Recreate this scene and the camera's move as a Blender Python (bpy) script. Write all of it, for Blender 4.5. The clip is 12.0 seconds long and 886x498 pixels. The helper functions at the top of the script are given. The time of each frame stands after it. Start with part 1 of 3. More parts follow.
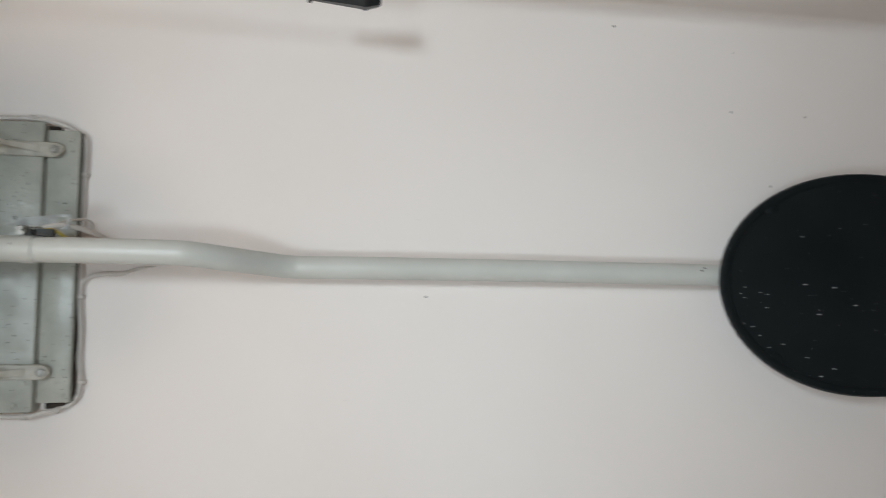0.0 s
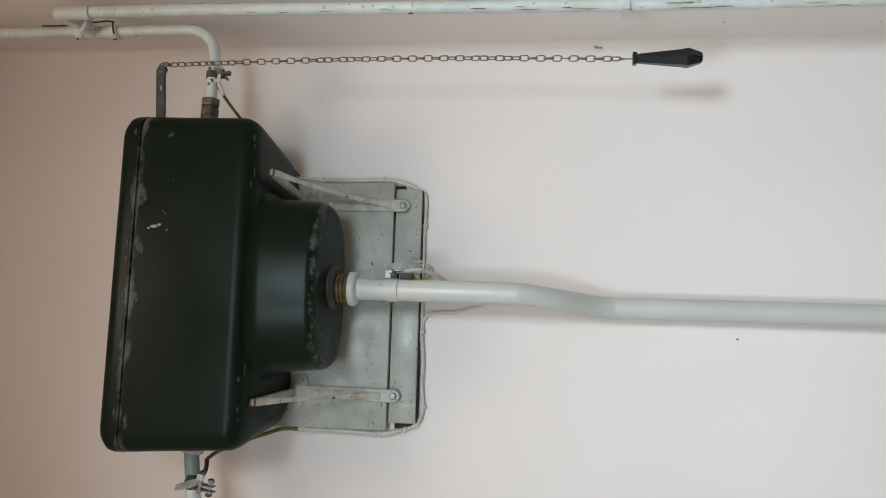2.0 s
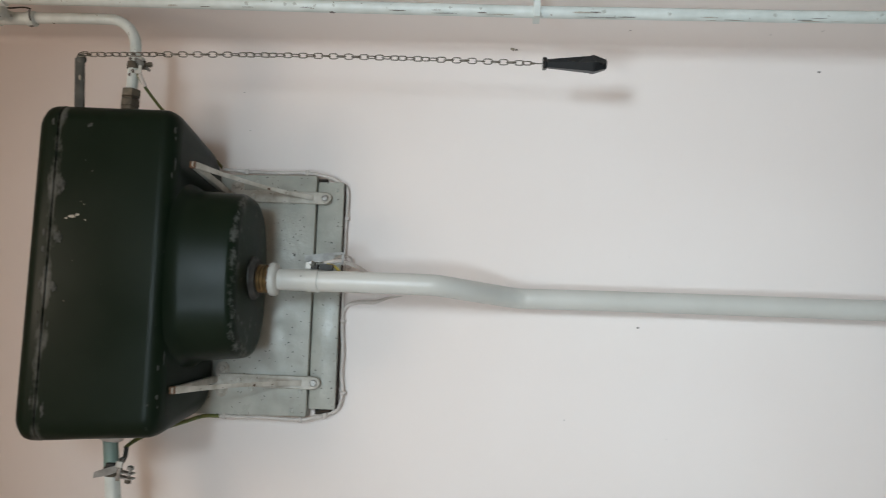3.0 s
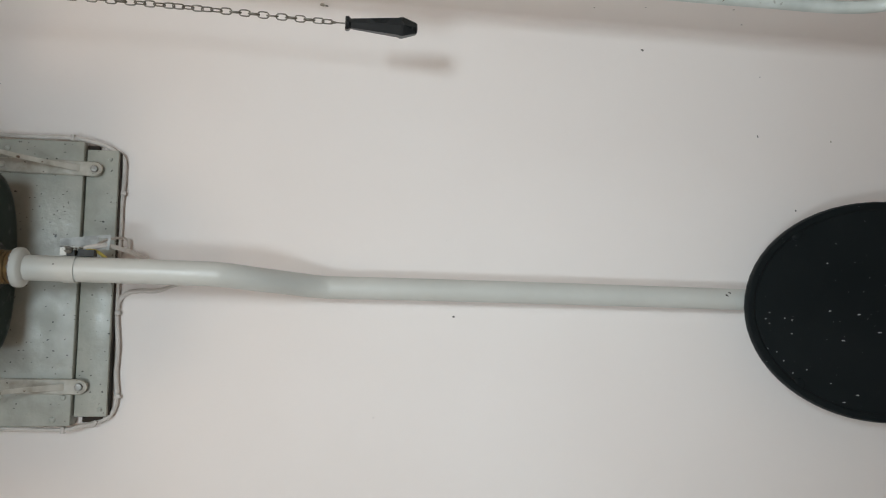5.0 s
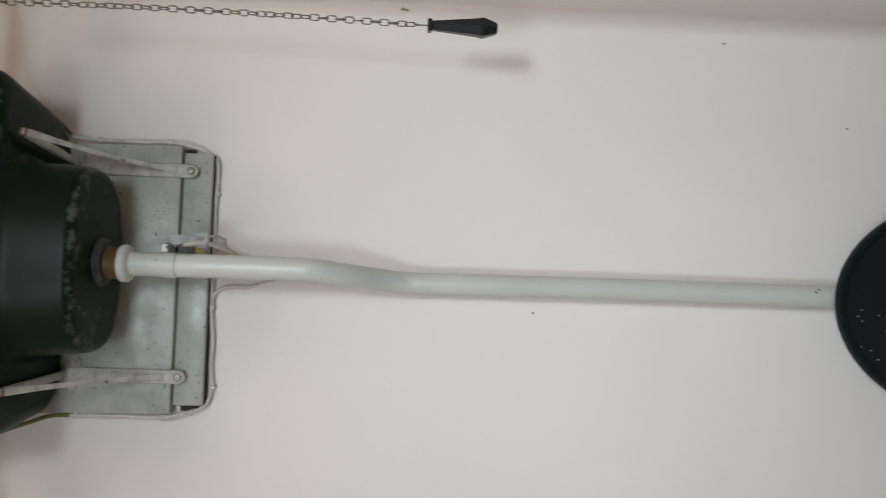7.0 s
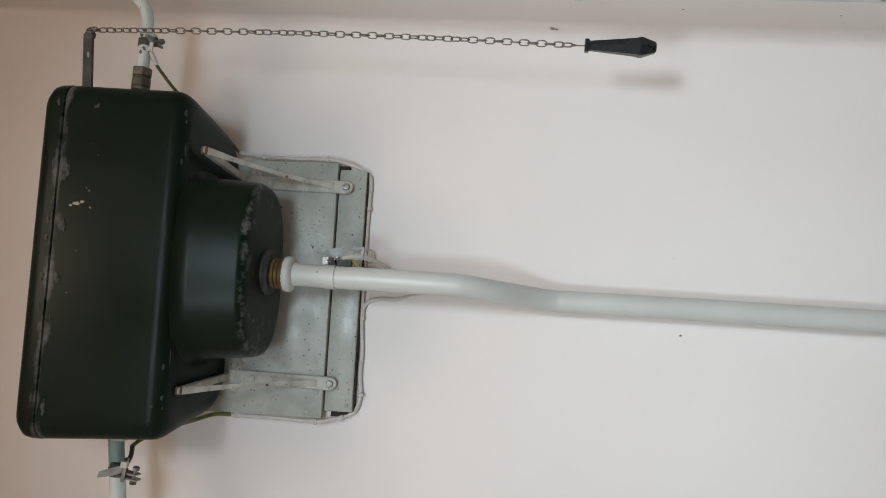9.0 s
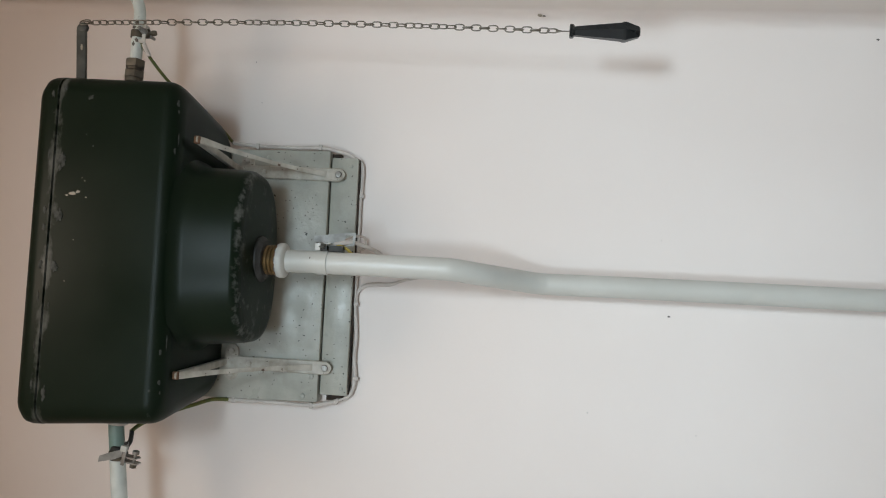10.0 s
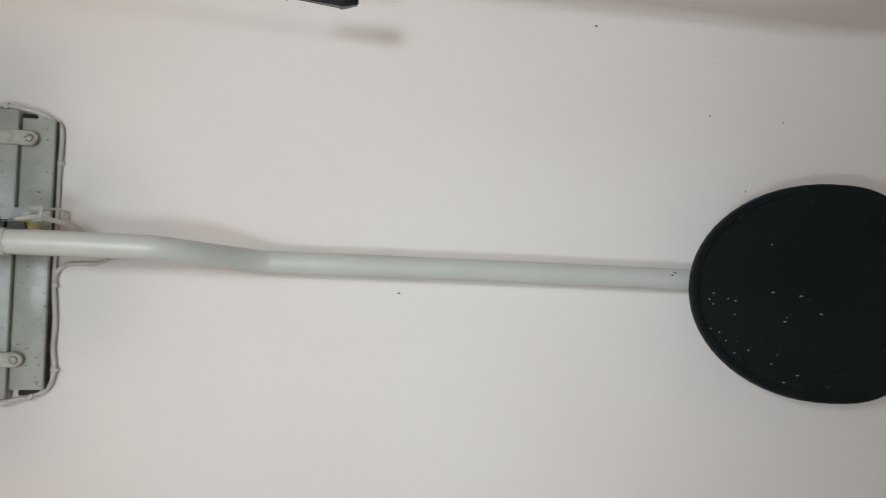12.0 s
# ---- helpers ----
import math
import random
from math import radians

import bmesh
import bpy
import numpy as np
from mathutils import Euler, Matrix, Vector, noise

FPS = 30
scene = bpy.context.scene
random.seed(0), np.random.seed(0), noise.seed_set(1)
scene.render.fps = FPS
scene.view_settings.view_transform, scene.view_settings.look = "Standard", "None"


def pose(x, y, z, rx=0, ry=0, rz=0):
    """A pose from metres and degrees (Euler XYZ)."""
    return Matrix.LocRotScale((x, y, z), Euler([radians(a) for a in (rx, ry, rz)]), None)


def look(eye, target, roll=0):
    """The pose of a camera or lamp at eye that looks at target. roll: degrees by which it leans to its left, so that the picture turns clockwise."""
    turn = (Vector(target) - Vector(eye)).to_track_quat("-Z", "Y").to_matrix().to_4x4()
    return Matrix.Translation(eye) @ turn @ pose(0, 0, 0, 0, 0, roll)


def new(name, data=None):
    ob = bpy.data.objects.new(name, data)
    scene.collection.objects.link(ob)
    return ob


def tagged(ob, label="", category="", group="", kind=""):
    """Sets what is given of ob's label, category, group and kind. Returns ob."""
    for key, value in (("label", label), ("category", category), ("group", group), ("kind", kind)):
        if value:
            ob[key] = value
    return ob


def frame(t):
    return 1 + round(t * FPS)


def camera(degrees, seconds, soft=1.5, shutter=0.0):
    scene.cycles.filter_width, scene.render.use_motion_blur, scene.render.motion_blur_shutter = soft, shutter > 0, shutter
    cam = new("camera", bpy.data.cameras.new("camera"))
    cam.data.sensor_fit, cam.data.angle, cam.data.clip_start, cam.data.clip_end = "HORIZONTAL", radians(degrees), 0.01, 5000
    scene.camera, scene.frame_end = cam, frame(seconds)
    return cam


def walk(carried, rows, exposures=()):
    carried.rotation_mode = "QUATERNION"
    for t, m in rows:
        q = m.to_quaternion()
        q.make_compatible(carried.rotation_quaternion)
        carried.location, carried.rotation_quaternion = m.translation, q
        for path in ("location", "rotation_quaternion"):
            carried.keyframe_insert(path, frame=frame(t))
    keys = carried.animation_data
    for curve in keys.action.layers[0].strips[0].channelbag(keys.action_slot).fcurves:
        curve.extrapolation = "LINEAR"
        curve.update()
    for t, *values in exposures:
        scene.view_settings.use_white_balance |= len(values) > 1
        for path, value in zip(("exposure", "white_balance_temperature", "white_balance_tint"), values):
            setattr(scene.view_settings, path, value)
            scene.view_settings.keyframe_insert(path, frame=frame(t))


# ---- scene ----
cam = camera(63.0, 12.0, soft=1.0, shutter=0.4)
PATH = [
    (0, (-0.083, -1.288, 1.475), (0.106, 0.682, 1.186), -88.5),
    (0.5, (-0.103, -1.305, 1.552), (0.134, 0.68, 1.527), -88.5),
    (1, (-0.095, -1.336, 1.641), (0.161, 0.645, 1.74), -88.5),
    (1.5, (-0.09, -1.355, 1.64), (0.178, 0.61, 1.9), -88.6),
    (2, (-0.103, -1.384, 1.656), (0.194, 0.572, 1.949), -88.7),
    (2.5, (-0.1, -1.414, 1.637), (0.182, 0.549, 1.896), -88.6),
    (3, (-0.1, -1.435, 1.617), (0.17, 0.543, 1.735), -88.1),
    (3.5, (-0.102, -1.378, 1.556), (0.174, 0.602, 1.606), -87.0),
    (3.7, (-0.097, -1.348, 1.546), (0.151, 0.637, 1.548), -87.2),
    (5.5, (-0.03, -1.306, 1.5), (0.145, 0.664, 1.204), -87.5),
    (6, (-0.029, -1.313, 1.49), (0.135, 0.659, 1.197), -87.4),
    (6.5, (-0.044, -1.303, 1.5), (0.134, 0.673, 1.247), -87.8),
    (7, (-0.058, -1.324, 1.534), (0.128, 0.666, 1.46), -87.9),
    (7.5, (-0.05, -1.329, 1.567), (0.125, 0.662, 1.638), -88.0),
    (9.5, (-0.056, -1.35, 1.613), (0.141, 0.628, 1.836), -86.6),
    (10, (-0.065, -1.359, 1.587), (0.113, 0.621, 1.805), -87.2),
    (10.5, (-0.054, -1.362, 1.586), (0.108, 0.63, 1.648), -87.4),
    (11, (-0.051, -1.353, 1.549), (0.096, 0.64, 1.462), -87.4),
    (11.5, (-0.057, -1.345, 1.507), (0.083, 0.636, 1.272), -87.4),
    (12, (-0.03, -1.307, 1.445), (0.072, 0.666, 1.134), -87.2),
]
walk(cam, [(t, look(eye, target, roll)) for t, eye, target, roll in PATH],
     exposures=((0, -0.07, 6500, 10), (0.5, -0.12, 6450, 10), (1.5, 0.02, 6350, 10), (2.5, 0.08, 6300, 9), (3.5, 0.02, 6400, 10), (5.5, -0.09, 6550, 10), (6.5, -0.10, 6550, 10),
                (7.0, -0.11, 6500, 10), (7.5, -0.04, 6400, 10), (9.5, 0.02, 6350, 9), (10.5, 0.05, 6350, 9), (11.3, -0.07, 6500, 10), (12.0, -0.08, 6550, 10)))

# ---- light ----
world = bpy.data.worlds.new("sky")
scene.world = world
world.use_nodes = True
wn = world.node_tree.nodes
sky = wn.new("ShaderNodeTexSky")
sky.sky_type, sky.sun_disc = "NISHITA", False
sky.sun_elevation, sky.sun_rotation = radians(40), radians(60)
wn["Background"].inputs["Strength"].default_value = 0.08
world.node_tree.links.new(sky.outputs[0], wn["Background"].inputs["Color"])


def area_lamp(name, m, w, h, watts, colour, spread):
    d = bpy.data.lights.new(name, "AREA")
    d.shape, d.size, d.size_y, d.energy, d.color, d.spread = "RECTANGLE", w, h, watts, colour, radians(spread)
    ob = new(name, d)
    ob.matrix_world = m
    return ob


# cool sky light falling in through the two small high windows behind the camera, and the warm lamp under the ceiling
area_lamp("window_light", look((0.18, -2.0, 2.13), (0.10, 0.0, 0.88)), 0.26, 0.26, 5.9, (0.735, 0.885, 0.98), 94)
area_lamp("window_light", look((-0.45, -2.0, 2.13), (-0.25, 0.0, 0.88)), 0.26, 0.26, 4.5, (0.735, 0.885, 0.98), 94)
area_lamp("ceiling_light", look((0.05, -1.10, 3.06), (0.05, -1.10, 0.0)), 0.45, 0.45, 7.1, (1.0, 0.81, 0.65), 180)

# ---- materials ----


def material(name, base, second, rough=0.5, scale=6.0, grain=180.0, bump=0.15, metal=0.0, specks=(), spec=0.5, mix=0.5, rough2=None):
    """Two-scale paint or metal: broad blotches, fine grain relief; specks: (colour, scale, size) of chipped spots."""
    m = bpy.data.materials.new(name)
    m.use_nodes = True
    nt = m.node_tree
    n, link = nt.nodes, nt.links.new
    b = n["Principled BSDF"]
    b.inputs["Metallic"].default_value = metal
    b.inputs["Specular IOR Level"].default_value = spec
    co = n.new("ShaderNodeTexCoord")
    big = n.new("ShaderNodeTexNoise")
    big.inputs["Scale"].default_value, big.inputs["Detail"].default_value = scale, 5
    fine = n.new("ShaderNodeTexNoise")
    fine.inputs["Scale"].default_value, fine.inputs["Detail"].default_value = grain, 3
    link(co.outputs["Object"], big.inputs["Vector"])
    link(co.outputs["Object"], fine.inputs["Vector"])
    ramp = n.new("ShaderNodeMapRange")
    ramp.inputs[1].default_value, ramp.inputs[2].default_value = 0.35, 0.65
    ramp.inputs[3].default_value, ramp.inputs[4].default_value = 0.0, mix * 2
    link(big.outputs["Fac"], ramp.inputs[0])
    c = n.new("ShaderNodeMix")
    c.data_type = "RGBA"
    c.inputs["A"].default_value, c.inputs["B"].default_value = (*base, 1), (*second, 1)
    link(ramp.outputs[0], c.inputs["Factor"])
    out = c.outputs["Result"]
    for colour, sc, size in specks:
        v = n.new("ShaderNodeTexVoronoi")
        v.inputs["Scale"].default_value = sc
        w = n.new("ShaderNodeTexNoise")
        w.inputs["Scale"].default_value = sc * 1.7
        add = n.new("ShaderNodeVectorMath")
        add.operation = "MULTIPLY_ADD"
        add.inputs[1].default_value = (0.5 / sc,) * 3
        link(w.outputs["Color"], add.inputs[0])
        link(co.outputs["Object"], add.inputs[2])
        link(co.outputs["Object"], w.inputs["Vector"])
        link(add.outputs[0], v.inputs["Vector"])
        lim = n.new("ShaderNodeMath")
        lim.operation = "LESS_THAN"
        lim.inputs[1].default_value = size
        link(v.outputs["Distance"], lim.inputs[0])
        # only some cells carry a chip
        sep = n.new("ShaderNodeSeparateColor")
        link(v.outputs["Color"], sep.inputs[0])
        some = n.new("ShaderNodeMath")
        some.operation = "LESS_THAN"
        some.inputs[1].default_value = 0.24
        link(sep.outputs[0], some.inputs[0])
        both = n.new("ShaderNodeMath")
        both.operation = "MULTIPLY"
        link(lim.outputs[0], both.inputs[0])
        link(some.outputs[0], both.inputs[1])
        c2 = n.new("ShaderNodeMix")
        c2.data_type = "RGBA"
        c2.inputs["B"].default_value = (*colour, 1)
        link(both.outputs[0], c2.inputs["Factor"])
        link(out, c2.inputs["A"])
        out = c2.outputs["Result"]
    link(out, b.inputs["Base Color"])
    rr = n.new("ShaderNodeMapRange")
    rr.inputs[1].default_value, rr.inputs[2].default_value = 0.3, 0.7
    rr.inputs[3].default_value, rr.inputs[4].default_value = rough, rough2 if rough2 is not None else min(1.0, rough + 0.12)
    link(big.outputs["Fac"], rr.inputs[0])
    link(rr.outputs[0], b.inputs["Roughness"])
    bp = n.new("ShaderNodeBump")
    bp.inputs["Strength"].default_value, bp.inputs["Distance"].default_value = bump, 0.002
    mixh = n.new("ShaderNodeMath")
    mixh.operation = "MULTIPLY_ADD"
    mixh.inputs[1].default_value = 0.4
    link(fine.outputs["Fac"], mixh.inputs[0])
    link(big.outputs["Fac"], mixh.inputs[2])
    link(mixh.outputs[0], bp.inputs["Height"])
    link(bp.outputs[0], b.inputs["Normal"])
    return m


PINK = material("pale_pink_emulsion", (0.80, 0.742, 0.70), (0.78, 0.715, 0.67), 0.75, 2.2, 140, 0.12)
# Unseen ceiling: colour darkened and warmed to shape the light it bounces.
CEILING_TINT = material("ceiling_bounce_tint", (0.52, 0.44, 0.39), (0.47, 0.39, 0.35), 0.8, 2, 120, 0.1)
TILE = material("floor_lino", (0.30, 0.24, 0.20), (0.24, 0.19, 0.16), 0.5, 5, 90, 0.1)
BOARD = material("grey_green_gloss_paint", (0.405, 0.41, 0.36), (0.315, 0.32, 0.275), 0.26, 22, 110, 0.8, rough2=0.5, specks=[((0.02, 0.02, 0.017), 70, 0.12), ((0.05, 0.045, 0.04), 150, 0.17)])
PIPE = material("cream_gloss_paint", (0.54, 0.54, 0.50), (0.50, 0.50, 0.46), 0.38, 9, 60, 0.08, rough2=0.44)
PIPE_OLD = material("worn_pale_blue_paint", (0.64, 0.685, 0.65), (0.54, 0.585, 0.55), 0.38, 30, 150, 0.5, specks=[((0.24, 0.22, 0.18), 90, 0.12), ((0.40, 0.42, 0.38), 60, 0.2)])
IRON = material("painted_bracket_iron", (0.52, 0.50, 0.44), (0.31, 0.285, 0.23), 0.36, 34, 200, 0.5, specks=[((0.10, 0.06, 0.035), 60, 0.16), ((0.05, 0.04, 0.03), 130, 0.14)])
RUST = material("rust", (0.17, 0.085, 0.04), (0.09, 0.05, 0.03), 0.8, 80, 300, 0.6)
BLACK = material("black_plastic", (0.0060, 0.0088, 0.0096), (0.0085, 0.0115, 0.0122), 0.36, 5, 300, 0.1, spec=0.16, specks=[((0.30, 0.31, 0.30), 150, 0.08)])
HANDLE = material("black_handle_gloss", (0.006, 0.008, 0.009), (0.011, 0.013, 0.014), 0.20, 20, 300, 0.1, spec=0.35)
BRASS = material("old_brass", (0.20, 0.125, 0.05), (0.11, 0.075, 0.035), 0.45, 60, 260, 0.4, metal=0.8)
BRONZE = material("tarnished_fitting", (0.15, 0.13, 0.095), (0.08, 0.07, 0.055), 0.5, 60, 260, 0.4, metal=0.55)
STEEL = material("dull_steel", (0.36, 0.36, 0.34), (0.20, 0.19, 0.17), 0.42, 60, 260, 0.3, metal=0.85)
WASHER = material("dull_grey_washer", (0.035, 0.035, 0.032), (0.02, 0.02, 0.018), 0.55, 60, 260, 0.4, metal=0.2)
CABLE = material("painted_over_cable", (0.60, 0.56, 0.515), (0.50, 0.46, 0.42), 0.5, 40, 200, 0.3)
CHAIN = material("tarnished_chain", (0.27, 0.255, 0.22), (0.15, 0.13, 0.10), 0.45, 90, 260, 0.2, metal=0.7)
LEVER = material("grey_lever_paint", (0.075, 0.08, 0.07), (0.04, 0.044, 0.04), 0.5, 40, 200, 0.4, specks=[((0.5, 0.5, 0.48), 55, 0.14)])
GREEN = material("green_yellow_wire", (0.055, 0.085, 0.02), (0.14, 0.14, 0.03), 0.5, 90, 300, 0.1)
YELLOW = material("yellow_wire", (0.55, 0.42, 0.08), (0.45, 0.36, 0.08), 0.5, 90, 300, 0.1)
GREENPIPE = material("grey_green_plastic_pipe", (0.15, 0.255, 0.215), (0.22, 0.30, 0.265), 0.4, 25, 200, 0.2)
SPLASH = material("dried_paint_splash", (0.50, 0.52, 0.51), (0.34, 0.36, 0.35), 0.6, 80, 300, 0.3)
CHIP = material("bare_paint_chip", (0.42, 0.39, 0.32), (0.28, 0.25, 0.20), 0.8, 80, 300, 0.4)
DARKCHIP = material("dark_wall_chip", (0.10, 0.09, 0.08), (0.2, 0.18, 0.16), 0.8, 80, 300, 0.4)
SCUFF = material("grey_scuff", (0.065, 0.070, 0.062), (0.012, 0.016, 0.013), 0.75, 90, 400, 0.5)
TAG = material("clouded_plastic_tag", (0.40, 0.40, 0.375), (0.22, 0.22, 0.20), 0.35, 60, 200, 0.3)
TAG.node_tree.nodes["Principled BSDF"].inputs["Transmission Weight"].default_value = 0.35
# Black for pipe paint cracks and chips, and for painted shade in gaps.
CRACK_SHADE = material("black_crack_and_shade", (0.02, 0.016, 0.012), (0.05, 0.035, 0.025), 0.9, 90, 300, 0.4)


def tank_material():
    """Dark green-black moulding, faintly streaked, with grey scuffs in patches."""
    m = material("dark_green_black_moulding", (0.0052, 0.0112, 0.0056), (0.0074, 0.0138, 0.0076), 0.29, 7, 320, 0.12, rough2=0.42, spec=0.11)
    nt = m.node_tree
    n, link = nt.nodes, nt.links.new
    b = n["Principled BSDF"]
    old = b.inputs["Base Color"].links[0].from_socket
    co = n.new("ShaderNodeTexCoord")
    sep = n.new("ShaderNodeSeparateXYZ")
    link(co.outputs["Object"], sep.inputs[0])

    def op(kind, a, b):
        o = n.new("ShaderNodeMath")
        o.operation = kind
        for k, v in enumerate((a, b)):
            if isinstance(v, float):
                o.inputs[k].default_value = v
            else:
                link(v, o.inputs[k])
        return o.outputs[0]

    def band(z, half):
        """1 on the line at height z, falling to 0 at half above and below."""
        d = op("ABSOLUTE", op("SUBTRACT", sep.outputs["Z"], z), 0.0)
        return op("MAXIMUM", op("SUBTRACT", 1.0, op("DIVIDE", d, half)), 0.0)

    def patches(stretch, scale, lo, hi):
        mp = n.new("ShaderNodeMapping")
        mp.inputs["Scale"].default_value = stretch
        link(co.outputs["Object"], mp.inputs["Vector"])
        nz = n.new("ShaderNodeTexNoise")
        nz.inputs["Scale"].default_value, nz.inputs["Detail"].default_value, nz.inputs["Roughness"].default_value = scale, 7, 0.62
        link(mp.outputs[0], nz.inputs["Vector"])
        return nz.outputs["Fac"], lo, hi

    def wear(b, p):
        r = n.new("ShaderNodeMapRange")
        r.inputs[1].default_value, r.inputs[2].default_value = p[1], p[2]
        link(op("ADD", p[0], op("MULTIPLY", b, 0.20)), r.inputs[0])
        return op("MULTIPLY", r.outputs[0], op("MINIMUM", op("MULTIPLY", b, 3.0), 1.0))

    seam = wear(band(0.2035, 0.013), patches((0.55, 0.55, 1.0), 34, 0.58, 0.74))
    foot = wear(band(-0.104, 0.009), patches((1.1, 1.1, 0.6), 50, 0.62, 0.80))
    edge = wear(band(0.020, 0.030), patches((1.0, 1.0, 1.0), 30, 0.82, 0.95))
    worn = n.new("ShaderNodeMath")
    worn.operation = "MAXIMUM"
    link(op("MAXIMUM", seam, foot), worn.inputs[0])
    link(edge, worn.inputs[1])
    mul = n.new("ShaderNodeMath")
    mul.operation = "MULTIPLY"
    mul.inputs[1].default_value = 0.85
    link(worn.outputs[0], mul.inputs[0])
    c = n.new("ShaderNodeMix")
    c.data_type = "RGBA"
    c.inputs["B"].default_value = (0.115, 0.12, 0.108, 1)
    link(mul.outputs[0], c.inputs["Factor"])
    link(old, c.inputs["A"])
    link(c.outputs["Result"], b.inputs["Base Color"])
    return m


TANK = tank_material()

# ---- mesh helpers ----


def part(name, bm, mat, parent=None, label="", smooth=True, at=None):
    me = bpy.data.meshes.new(name)
    bmesh.ops.recalc_face_normals(bm, faces=bm.faces)
    bm.to_mesh(me)
    bm.free()
    me.materials.append(mat)
    if smooth:
        me.shade_smooth()
        me.set_sharp_from_angle(angle=radians(38))
    ob = new(name, me)
    if parent:
        ob.parent = parent
    if at is not None:
        ob.matrix_basis = at
    return tagged(ob, label) if label else ob


def thing(name, at, label, category, group="", kind=""):
    ob = new(name)
    ob.empty_display_size = 0.05
    ob.matrix_basis = at
    return tagged(ob, label, category, group, kind)


def box(bm, x0, x1, y0, y1, z0, z1, bevel=0.0, seg=2):
    got = bmesh.ops.create_cube(bm, size=1.0, matrix=Matrix.Translation(((x0 + x1) / 2, (y0 + y1) / 2, (z0 + z1) / 2)) @ Matrix.Diagonal((x1 - x0, y1 - y0, z1 - z0, 1)))
    if bevel:
        edges = list({e for v in got["verts"] for e in v.link_edges})
        bmesh.ops.bevel(bm, geom=edges, offset=bevel, segments=seg, profile=0.5, affect="EDGES")
    return bm


def boxes(*rows):
    bm = bmesh.new()
    for r in rows:
        box(bm, *r)
    return bm


def rings(bm, loops, cap=True):
    """Skin closed loops of points, one after another."""
    made = [[bm.verts.new(p) for p in loop] for loop in loops]
    k = len(made[0])
    for a, b in zip(made, made[1:]):
        for i in range(k):
            bm.faces.new((a[i], a[(i + 1) % k], b[(i + 1) % k], b[i]))
    if cap:
        bm.faces.new(made[0][::-1])
        bm.faces.new(made[-1])
    return bm


def smooth_path(pts, step=6):
    """A soft curve through the points."""
    p = [Vector(q) for q in pts]
    p = [p[0] * 2 - p[1]] + p + [p[-1] * 2 - p[-2]]
    out = []
    for i in range(1, len(p) - 2):
        for k in range(step):
            t = k / step
            a, b, c, d = p[i - 1], p[i], p[i + 1], p[i + 2]
            out.append(0.5 * ((2 * b) + (c - a) * t + (2 * a - 5 * b + 4 * c - d) * t * t + (3 * b - a - 3 * c + d) * t ** 3))
    return out + [p[-2]]


def tube(pts, r, sides=12, bm=None, radii=None):
    bm = bm or bmesh.new()
    pts = [Vector(p) for p in pts]
    up = None
    loops = []
    for i, p in enumerate(pts):
        d = (pts[min(i + 1, len(pts) - 1)] - pts[max(i - 1, 0)]).normalized()
        if up is None:
            up = d.orthogonal().normalized()
        up = (up - d * up.dot(d)).normalized()
        side = d.cross(up)
        rr = radii[i] if radii else r
        loops.append([p + rr * (math.cos(a) * up + math.sin(a) * side) for a in (2 * math.pi * k / sides for k in range(sides))])
    return rings(bm, loops)


def lathe(profile, sides=32, bm=None, m=None):
    """profile: (radius, height) pairs about the local z axis."""
    bm = bm or bmesh.new()
    m = m or Matrix.Identity(4)
    return rings(bm, [[m @ Vector((r * math.cos(2 * math.pi * k / sides), r * math.sin(2 * math.pi * k / sides), z)) for k in range(sides)] for r, z in profile])


def rounded(x0, x1, y0, y1, r, z, back=0.0, n=8):
    """A rounded rectangle at height z; back: how much narrower it is on each side at y1."""
    out = []
    for cx, cy, a0 in ((x1 - r, y1 - r, 0), (x0 + r, y1 - r, 90), (x0 + r, y0 + r, 180), (x1 - r, y0 + r, 270)):
        for k in range(n + 1):
            a = radians(a0 + 90 * k / n)
            x, y = cx + r * math.cos(a), cy + r * math.sin(a)
            f = (y - y0) / (y1 - y0)
            mid = (x0 + x1) / 2
            out.append(Vector((mid + (x - mid) * (1 - f * back / ((x1 - x0) / 2)), y, z)))
    return out


def chip_mesh(size, seed, thick=0.0008):
    """A small ragged flake, lying in its local xy plane."""
    rnd = random.Random(seed)
    bm = bmesh.new()
    k = 9
    lo, hi = [], []
    for i in range(k):
        a = 2 * math.pi * i / k
        r = size * rnd.uniform(0.45, 1.0)
        lo.append(Vector((r * math.cos(a), r * 0.6 * math.sin(a), -0.0002)))
        hi.append(Vector((r * 0.85 * math.cos(a), r * 0.5 * math.sin(a), thick)))
    return rings(bm, [lo, hi])


def scuff_mesh(w, h, seed, thick=0.0003):
    """A jagged worn patch, w by h, lying in its local xy plane."""
    rnd = random.Random(seed)
    k = 26
    rad = [rnd.uniform(0.35, 1.0) if i % 2 else rnd.uniform(0.65, 1.0) for i in range(k)]
    ring = [(0.5 * w * r * math.cos(2 * math.pi * i / k), 0.5 * h * r * math.sin(2 * math.pi * i / k)) for i, r in enumerate(rad)]
    return rings(bmesh.new(), [[Vector((x, y, -0.0003)) for x, y in ring], [Vector((x * 0.96, y * 0.96, thick)) for x, y in ring]])


